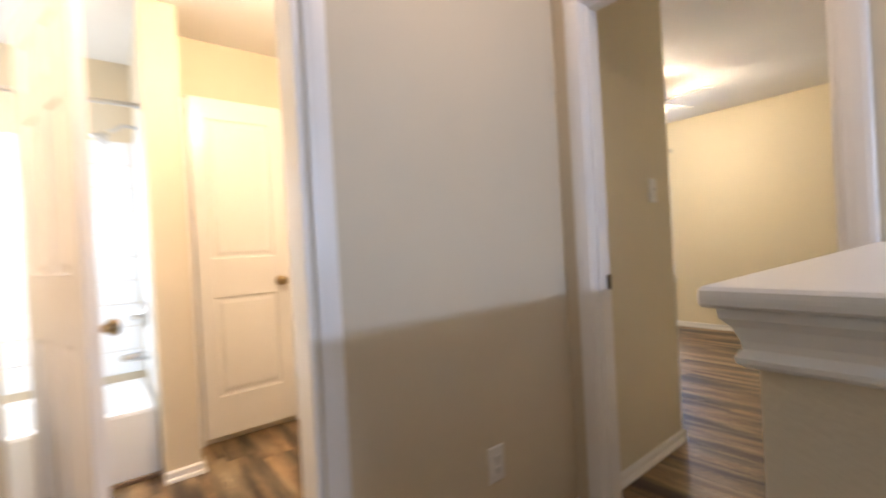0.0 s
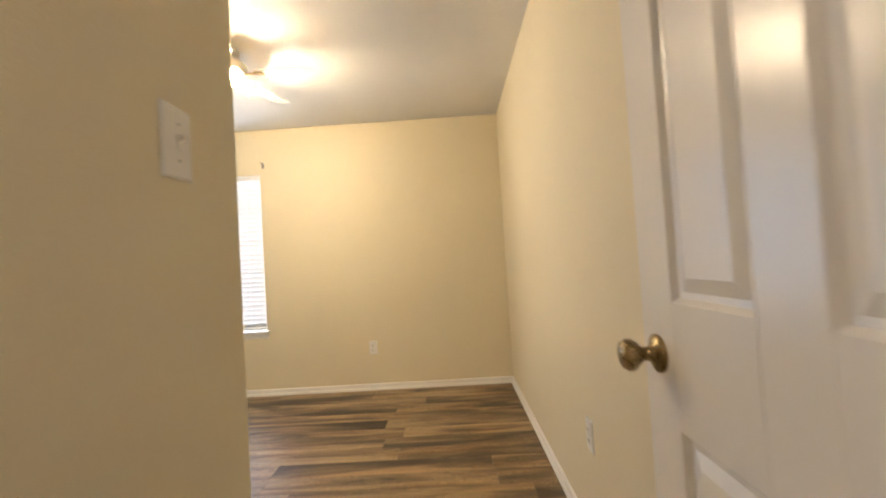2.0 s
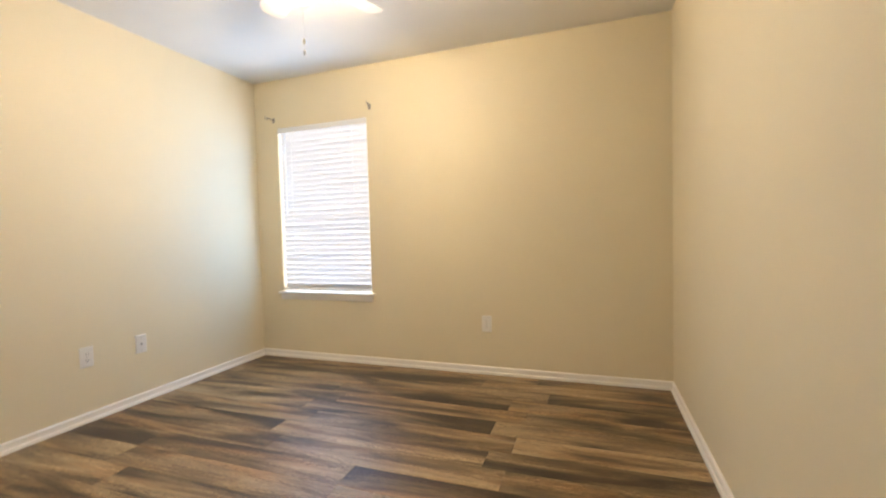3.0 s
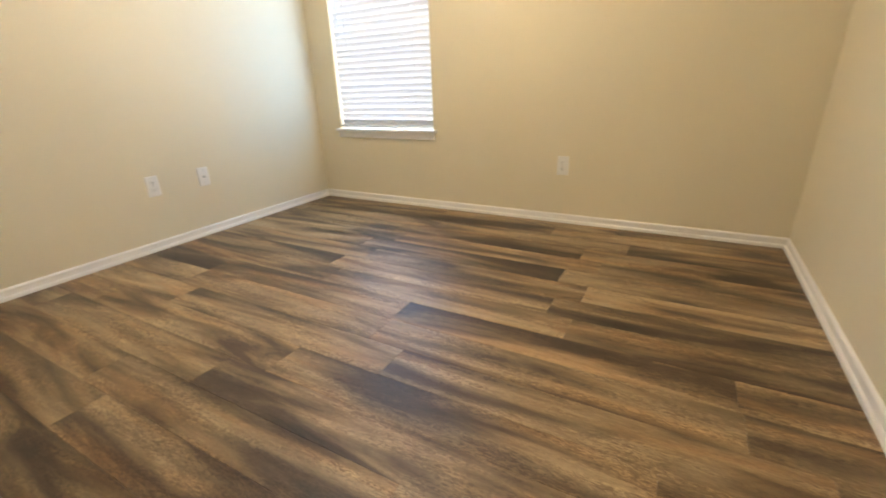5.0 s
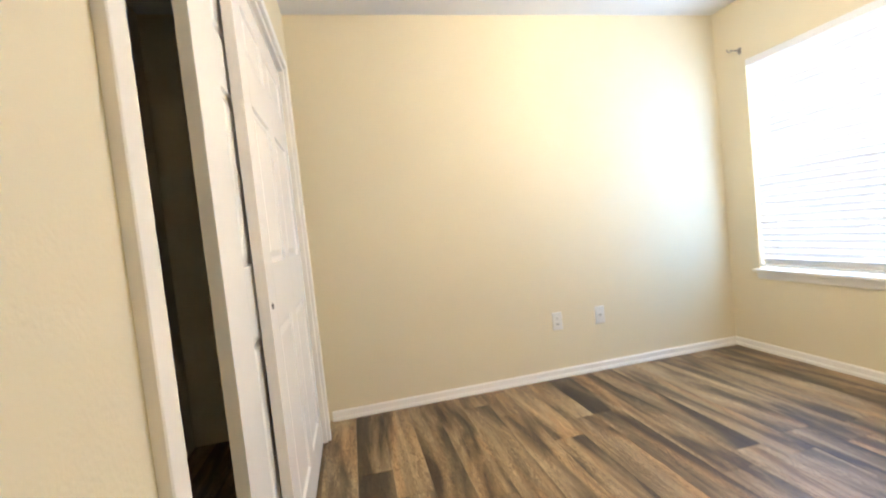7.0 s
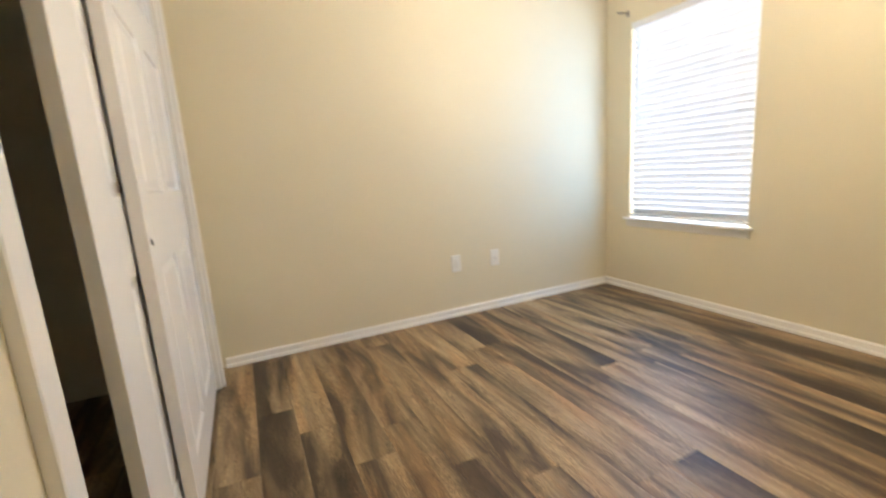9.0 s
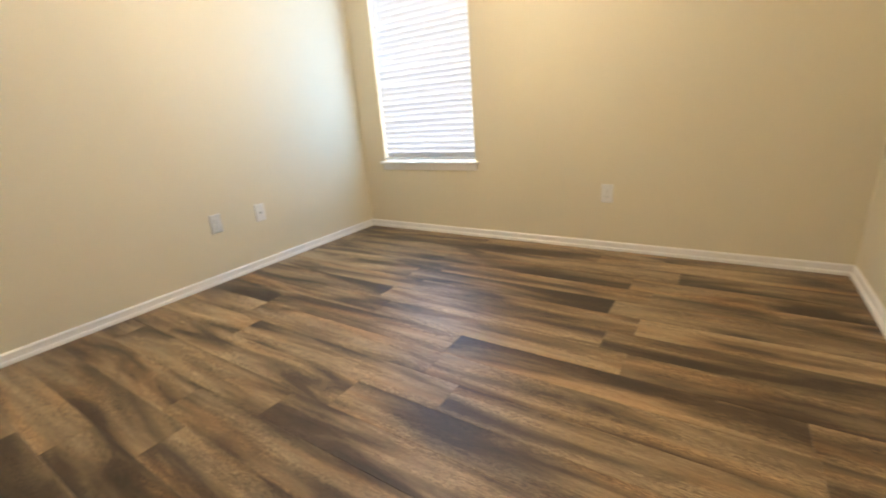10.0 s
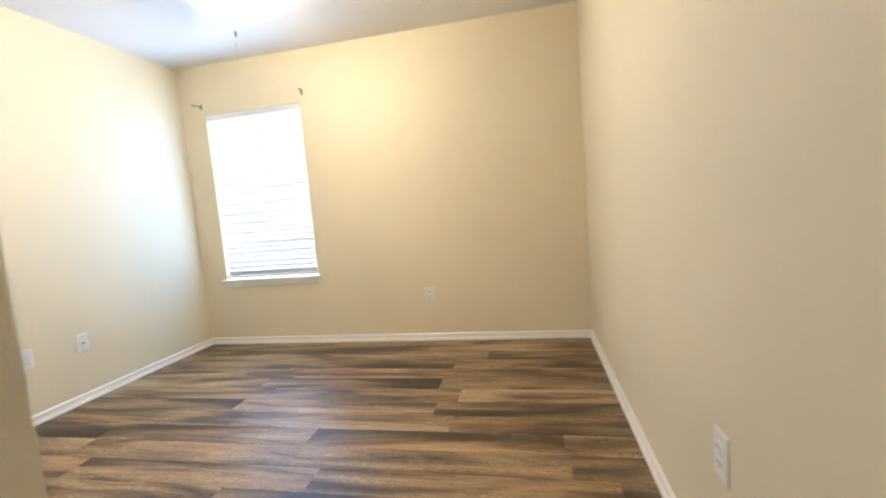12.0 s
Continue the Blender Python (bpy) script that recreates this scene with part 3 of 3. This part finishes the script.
# ---------------------------------------------------------------- outlets and switches
def outlet(matrix, label, style="duplex"):
    """A cover plate in the plane x-z of its own axes, facing -y."""
    ob = thing("wall_outlet" if style != "toggle" else "light_switch", label, "outlet" if style != "toggle" else "light switch", matrix)
    bm = bmesh.new()
    rings = []
    for inset, y in ((0, 0), (0.0005, -0.003), (0.004, -0.0058), (0.008, -0.0062)):
        rings.append([bm.verts.new(c) for c in ((-0.037 + inset, y, -0.060 + inset), (0.037 - inset, y, -0.060 + inset), (0.037 - inset, y, 0.060 - inset), (-0.037 + inset, y, 0.060 - inset))])
    for a, c in zip(rings, rings[1:]):
        for k in range(4):
            bm.faces.new((a[k], a[(k + 1) % 4], c[(k + 1) % 4], c[k]))
    bm.faces.new(rings[-1])
    bm.faces.new(rings[0][::-1])
    bmesh.ops.recalc_face_normals(bm, faces=bm.faces)
    part("cover_plate", bm, PLATE, ob)
    if style == "duplex":
        for dz in (-0.0195, 0.0195):
            r = part("receptacle", block((-0.0165, -0.0085, dz - 0.0135), (0.0165, -0.0050, dz + 0.0135), 0.003, 2), PLATE, ob)
            for dx, hh in ((-0.0065, 0.0045), (0.0065, 0.0036)):
                part("slot", block((dx - 0.0011, -0.0092, dz + 0.002 - hh), (dx + 0.0011, -0.0080, dz + 0.002 + hh)), SLOT, r)
            part("ground_hole", lathe([(0.0024, -0.0092), (0.0024, -0.0080)], 10, "y"), SLOT, r, "", pose(0, 0, dz - 0.008))
        part("screw", lathe([(0.0032, -0.0075), (0.0032, -0.0055)], 12, "y"), STEEL, ob)
    elif style == "cable":
        part("cable_jack", lathe([(0.0075, -0.0062), (0.0075, -0.0085), (0.0048, -0.0090), (0.0048, -0.0165), (0.0022, -0.0165), (0.0022, -0.0120)], 16, "y"), STEEL, ob, "round metal cable jack")
        for dz in (-0.041, 0.041):
            part("screw", lathe([(0.0032, -0.0075), (0.0032, -0.0055)], 12, "y"), STEEL, ob, "", pose(0, 0, dz))
    else:
        part("collar", block((-0.0055, -0.0080, -0.0125), (0.0055, -0.0050, 0.0125), 0.001), PLATE, ob)
        part("toggle", block((-0.0042, -0.0200, -0.004), (0.0042, -0.0060, 0.0045), 0.001), PLATE, ob, "", pose(0, 0, 0, -28, 0, 0))
        for dz in (-0.030, 0.030):
            part("screw", lathe([(0.0030, -0.0075), (0.0030, -0.0055)], 12, "y"), STEEL, ob, "", pose(0, 0, dz))
    return ob


outlet(pose(-1.230, 0, 0.375), "white duplex outlet on the beige window wall")
outlet(pose(XW, -1.425, 0.382, 0, 0, 90), "white duplex outlet on the beige wall")
outlet(pose(XW, -1.106, 0.380, 0, 0, 90), "white plate with a round cable jack", "cable")
outlet(pose(0, -2.215, 0.425, 0, 0, -90), "white duplex outlet low on the beige wall")
outlet(pose(XP, -3.152, 1.315, 0, 0, 90), "white toggle switch on the beige partition", "toggle")
outlet(pose(XH, -4.309, 0.352, 0, 0, 90), "white duplex outlet low on the hall wall")


# ---------------------------------------------------------------- ceiling fan with lit lamps
def ceiling_fan():
    ob = thing("ceiling_fan", "white five-blade ceiling fan with lit lamp cluster", "ceiling fan", Matrix.Translation((-1.720, -1.390, H)))
    part("canopy", lathe([(0.070, 0.0), (0.070, -0.020), (0.052, -0.040), (0.030, -0.048), (0.022, -0.050)], 28), FANW, ob)
    part("motor_housing", lathe([(0.030, -0.046), (0.085, -0.060), (0.108, -0.085), (0.110, -0.118), (0.095, -0.140), (0.055, -0.150), (0.050, -0.150)], 32), FANW, ob)
    blade = bmesh.new()
    rim = [(0.165, -0.048), (0.300, -0.062), (0.440, -0.070), (0.475, -0.064), (0.496, -0.040), (0.502, 0.0), (0.496, 0.040), (0.475, 0.064), (0.440, 0.070), (0.300, 0.062), (0.170, 0.048)]
    top = [blade.verts.new((x, y, 0.003)) for x, y in rim]
    low = [blade.verts.new((x, y, -0.003)) for x, y in rim]
    blade.faces.new(top)
    blade.faces.new(low[::-1])
    for k in range(len(rim)):
        blade.faces.new((top[k], low[k], low[(k + 1) % len(rim)], top[(k + 1) % len(rim)]))
    bmesh.ops.recalc_face_normals(blade, faces=blade.faces)
    first = None
    for k in range(5):
        turn = pose(0, 0, -0.132, 0, 0, 2 + 72 * k) @ pose(0, 0, 0, 11, 0, 0)
        if first is None:
            b = first = part("blade", blade, FANW, ob)
        else:
            b = new("blade", first.data)
            b.parent = ob
        b.matrix_local = turn
        arm = add_box(block((0.085, -0.014, -0.010), (0.185, 0.014, -0.004), 0.002), (0.165, -0.036, -0.009), (0.215, 0.036, -0.0035), 0.002)
        part("blade_arm", arm, BRASS, b, "brass blade arm")
    part("light_fitter", lathe([(0.048, -0.148), (0.058, -0.156), (0.058, -0.176), (0.040, -0.190), (0.012, -0.197), (0.004, -0.198)], 24), FANW, ob)
    for k in range(4):
        lean = pose(0, 0, -0.160, 0, 0, 40 + 90 * k) @ pose(0.050, 0, 0, 0, 116, 0)
        sh = part("lamp_shade", lathe([(0.020, 0.0), (0.026, 0.020), (0.034, 0.040), (0.046, 0.075), (0.058, 0.098), (0.056, 0.099), (0.043, 0.076), (0.031, 0.041), (0.022, 0.018), (0.018, 0.004)], 20), SHADE, ob, "frosted glass tulip shade", lean)
        part("bulb", lathe([(0.012, 0.020), (0.014, 0.034), (0.026, 0.058), (0.030, 0.076), (0.026, 0.094), (0.014, 0.105), (0.002, 0.108)], 16), BULB, sh, "lit warm bulb")
    x, y, drop = -0.032, 0.055, -0.472
    part("pull_chain", tube([(x * 0.7, y * 0.7, -0.186), (x, y, -0.230), (x, y, drop)], 0.0007, 6), PLATE, ob)
    for z in (drop - 0.010, drop + 0.042):
        part("chain_fob", lathe([(0.002, 0.012), (0.006, 0.006), (0.007, -0.006), (0.004, -0.016), (0.001, -0.018)], 12), FANW, ob, "", pose(x, y, z))


SHADE = bpy.data.materials.new("frosted_glass_shade")
SHADE.use_nodes = True
sn = SHADE.node_tree.nodes
st_, sm_ = sn.new("ShaderNodeBsdfTranslucent"), sn.new("ShaderNodeMixShader")
st_.inputs["Color"].default_value = (0.95, 0.90, 0.80, 1)
sn["Principled BSDF"].inputs["Base Color"].default_value = (0.9, 0.87, 0.8, 1)
sm_.inputs["Fac"].default_value = 0.65
SHADE.node_tree.links.new(sn["Principled BSDF"].outputs["BSDF"], sm_.inputs[1])
SHADE.node_tree.links.new(st_.outputs["BSDF"], sm_.inputs[2])
SHADE.node_tree.links.new(sm_.outputs["Shader"], sn["Material Output"].inputs["Surface"])
ceiling_fan()

# ---------------------------------------------------------------- hall: half wall with cap
PX0, PX1, PY = -0.008, 0.100, -4.880
half = tagged(new("half_wall"), "beige half wall with white wooden cap beside the stairs", "half wall", kind="structure")
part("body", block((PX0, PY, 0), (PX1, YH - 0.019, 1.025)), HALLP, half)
part("cap", block((PX0 - 0.035, PY - 0.035, 1.03), (PX1 + 0.035, YH - 0.019, 1.049), 0.008, 3), WHITE, half, "white painted rounded wooden cap")
bm = bmesh.new()
rings = []
for o, z in ((0.001, 0.977), (0.008, 0.978), (0.013, 0.982), (0.014, 0.987), (0.011, 0.992), (0.009, 0.994), (0.010, 1.001), (0.015, 1.013), (0.022, 1.021), (0.023, 1.029)):
    rings.append([bm.verts.new(p) for p in ((PX0 - o, YH - 0.019, z), (PX0 - o, PY - o, z), (PX1 + o, PY - o, z), (PX1 + o, YH - 0.019, z))])
for a, c_ in zip(rings, rings[1:]):
    for k in range(4):
        bm.faces.new((a[k], a[(k + 1) % 4], c_[(k + 1) % 4], c_[k]))
bm.faces.new(rings[0])
bm.faces.new(rings[-1])
bmesh.ops.recalc_face_normals(bm, faces=bm.faces)
part("bed_moulding", bm, WHITE, half)
baseboard((PX0, PY, 0), (PX0, YH - 0.019, 0), (-1, 0, 0))

# ---------------------------------------------------------------- landing across the stairs
d2 = tagged(new("door_2"), "white door standing ajar in the doorway across the stairs", "door", kind="structure")
d2.matrix_world = pose(FX1 - 0.01, FY + 0.13, 0.004, 0, 0, 64)
leaf_parts(d2, 0.60)
knob(d2, 0.54, 0.93)
d3 = tagged(new("door_3"), "closed white panelled door on the landing", "door", kind="structure")
d3.matrix_world = pose(2.578, -1.22, 0.004, 0, 0, -90)
leaf_parts(d3, 0.76)
knob(d3, 0.70, 0.93)
smoke = thing("smoke_detector", "round white smoke detector on the ceiling", "smoke detector", Matrix.Translation((1.99, -1.46, H)))
part("base", lathe([(0.065, 0.0), (0.065, -0.012), (0.060, -0.018), (0.001, -0.018)], 28), PLATE, smoke)
part("cover", lathe([(0.052, -0.018), (0.050, -0.030), (0.040, -0.038), (0.001, -0.040)], 28), PLATE, smoke)
structure("backdrop", block((3.5, -5.6, 0.6), (3.52, -3.6, 2.4)), OUTSIDE, "bright overcast daylight beyond the stair window", "backdrop")

# ---------------------------------------------------------------- bathroom
d4 = tagged(new("door_4"), "closed white panelled linen closet door", "door", kind="structure")
leaf_parts(d4, 0.53, rows=((0.24, 0.83), (1.06, 1.90)), stile=0.085, columns=1)
d4.matrix_world = pose(-2.715, -4.90, 0.035, 0, 0, 90) @ Matrix.Translation((0, 0.036, 0))
knob(d4, 0.475, 0.90)
d5 = tagged(new("door_5"), "open white bathroom door seen on edge", "door", kind="structure")
d5.matrix_world = pose(-2.185, -5.525, 0.01, 0, 0, 17)
leaf_parts(d5, 0.66)
part("door_knob", lathe(KNOB, 24, "y"), BRASS, d5, "aged brass round knob", pose(0.60, 0, 0.885))

tub = thing("bathtub", "white enamel bathtub with a tall apron", "bathtub", Matrix.Translation((-2.56, -6.60, 0)))
bm = bmesh.new()
outer = [(-0.76, 0.0), (0.0, 0.0), (0.0, 1.46), (-0.76, 1.46)]
levels = []
for inset, z in ((0.0, 0.0), (0.0, 0.335), (0.006, 0.35), (0.070, 0.35), (0.085, 0.335), (0.115, 0.12), (0.18, 0.08)):
    levels.append([bm.verts.new((x + (inset if x < -0.3 else -inset), y + (inset if y < 0.5 else -inset), z)) for x, y in outer])
for a, c in zip(levels, levels[1:]):
    for k in range(4):
        bm.faces.new((a[k], a[(k + 1) % 4], c[(k + 1) % 4], c[k]))
bm.faces.new(levels[-1])
bmesh.ops.recalc_face_normals(bm, faces=bm.faces)
part("basin", bm, TUBW, tub)
part("spout", lathe([(0.028, 0.0), (0.026, -0.05), (0.022, -0.12), (0.012, -0.135)], 16, "y"), STEEL, tub, "chrome tub spout", pose(-0.36, 1.455, 0.56))
part("valve", lathe([(0.075, 0.0), (0.070, -0.012), (0.026, -0.016), (0.024, -0.06), (0.010, -0.065)], 20, "y"), STEEL, tub, "round chrome mixer valve", pose(-0.36, 1.455, 0.80))
structure("trim", block((-2.558, -6.60, 0), (-2.535, -5.135, 0.022), 0.004), DARKW, "dark wooden strip along the tub", "trim")

shower = thing("wall_shower", "chrome shower with an angled arm on the tile", "shower", Matrix.Translation((-2.92, -5.131, 1.88)))
part("arm", tube([(0, 0, 0), (0, -0.06, 0.01), (0, -0.13, -0.035)], 0.010, 10), STEEL, shower)
part("head", lathe([(0.014, 0.0), (0.020, -0.02), (0.045, -0.045), (0.045, -0.055), (0.001, -0.058)], 20), STEEL, shower, "", pose(0, -0.145, -0.045, -38, 0, 0))
rod = thing("shower_rod", "straight chrome shower curtain rod above the tub", "shower rod", Matrix.Translation((-2.575, -5.131, 1.91)))
part("rod", tube([(0, 0, 0), (0, -1.50, 0)], 0.0125, 14), STEEL, rod)
part("flange", lathe([(0.030, 0.0), (0.028, -0.010), (0.014, -0.014)], 18, "y"), STEEL, rod)

surround = tagged(new("tile_surround"), "white square wall tiles round the tub", "wall tile", kind="structure")
tile = block((-0.0735, -0.004, -0.0735), (0.0735, 0.004, 0.0735), 0.002)
tfirst = part("tile", tile, TILE, surround)
count = 0
for i in range(5):
    for k in range(10):
        for m in (pose(-2.64 - 0.15 * i, -5.134, 0.465 + 0.15 * k), pose(-3.345, -5.215 - 0.15 * i, 0.465 + 0.15 * k, 0, 0, 90)):
            t_ = tfirst if count == 0 else new("tile", tfirst.data)
            t_.parent = surround
            t_.matrix_local = m
            count += 1

vanity = thing("bathroom_vanity", "white bathroom vanity with a pale top", "vanity", Matrix.Translation((-2.25, -6.35, 0)))
part("cabinet", block((0.001, 0.0, 0.08), (0.46, 0.66, 0.84), 0.004), WHITE, vanity)
part("countertop", block((0.001, -0.01, 0.84), (0.48, 0.68, 0.875), 0.008, 2), TUBW, vanity, "pale rounded countertop")
for k in range(2):
    part("door", block((0.462, 0.03 + 0.31 * k, 0.14), (0.478, 0.32 + 0.31 * k, 0.78), 0.004), WHITE, vanity)
splash = tagged(new("tile_backsplash"), "brown stone tile strip above the vanity", "wall tile", kind="structure")
for k in range(7):
    for j in range(2):
        part("tile", block((-2.249, -6.35 + 0.10 * k, 0.93 + 0.085 * j), (-2.240, -6.256 + 0.10 * k, 1.009 + 0.085 * j), 0.002), BROWNT, splash)
# ceiling lights out of view, added to go with the bathroom and hall bulbs
for nm, (x, y) in (("bath", (-1.75, -6.45)), ("bath", (-1.50, -4.75)), ("hall", (-0.26, -4.55))):
    lightf = thing("ceiling_light", "round white ceiling light added above an unseen bulb", "ceiling light", Matrix.Translation((x, y, H)), "ceiling lights")
    part("base", lathe([(0.12, 0.0), (0.12, -0.018), (0.10, -0.025), (0.001, -0.025)], 28), FANW, lightf)
    part("rim", lathe([(0.105, -0.025), (0.108, -0.034), (0.09, -0.036), (0.001, -0.036)], 28), STEEL, lightf)

# ---------------------------------------------------------------- floor planks, running east to west
ROW, LONG = 0.157, 1.20
FIRST = -1.077
SEEN = {-6: -0.852, -5: -1.215, -2: -0.848, -1: -2.200, 0: -0.858, 1: -0.965, 2: -0.855, 3: -0.320, 4: -0.310, 6: -1.705, 7: -1.885, 9: -2.070, 10: -2.380, 12: -2.196}
# lightness of single planks that stand out, by row and count from the row's first joint
TONE = {(-6, 0): 0.62, (-6, -1): 0.85, (-5, 0): 1.30, (-5, -1): 0.85, (-4, 0): 0.80, (-3, 0): 0.85, (-2, -1): 1.20, (-2, 0): 0.85, (-1, 0): 0.66, (-1, 1): 0.72, (0, 0): 1.22, (0, -1): 0.92, (1, 0): 0.66,
        (1, -1): 1.18, (2, -1): 1.15, (2, 0): 0.82, (3, -1): 1.05, (3, -2): 1.10, (4, -1): 0.90, (6, -1): 1.12, (6, 0): 0.95, (7, 0): 1.25, (7, -1): 0.80, (9, 0): 1.02, (10, 0): 0.72, (10, -1): 1.25}
floor_ob = bpy.data.objects["floor"]


def lay(x0, x1, y0, y1):
    """Planks over a rectangle of floor; rows keep to one grid through all rooms."""
    k0, k1 = math.floor((FIRST - y1) / ROW), math.ceil((FIRST - y0) / ROW) + 1
    for k in range(k0, k1):
        hi, lo = min(FIRST - k * ROW + ROW, y1), max(FIRST - k * ROW, y0)
        if hi - lo < 0.012:
            continue
        start = SEEN[k] if k in SEEN else random.Random(100 + k).uniform(-LONG, 0)
        first = math.floor((x0 - start) / LONG)
        for count in range(first, first + 12):
            x = start + count * LONG
            a, b = max(x, x0), min(x + LONG, x1)
            if b - a < 0.02:
                continue
            w, d = (b - a) / 2 - 0.0003, (hi - lo) / 2 - 0.0003
            bm = bmesh.new()
            r = [[bm.verts.new((sx * (w - i), sy * (d - i), z)) for sx, sy in ((-1, -1), (1, -1), (1, 1), (-1, 1))] for i, z in ((0, -0.006), (0, -0.0007), (0.0007, 0.0))]
            for p, q in zip(r, r[1:]):
                for j in range(4):
                    bm.faces.new((p[j], p[(j + 1) % 4], q[(j + 1) % 4], q[j]))
            bm.faces.new(r[-1])
            bmesh.ops.recalc_face_normals(bm, faces=bm.faces)
            ob = part("plank", bm, PLANK, floor_ob)
            ob.location = ((a + b) / 2, (lo + hi) / 2, 0)
            v = TONE[(k, count)] if (k, count) in TONE else random.Random(1000 * k + count).uniform(0.68, 1.16)
            v = 1.01 + (v - 1) * 0.62
            ob.color = (v, v * 0.99, v * 0.97, 1.0)


lay(XW, 0.0, FIRST - 12 * ROW, 0.0)
lay(XP, 0.0, YH, FIRST - 12 * ROW)
lay(XW, XP, YC, FIRST - 12 * ROW)
lay(XW, XP - 0.09, -3.70, YC)
lay(XH - T, 0.155, -6.4, YH)
lay(-2.76, XH - T, -6.0, YH - 0.02)
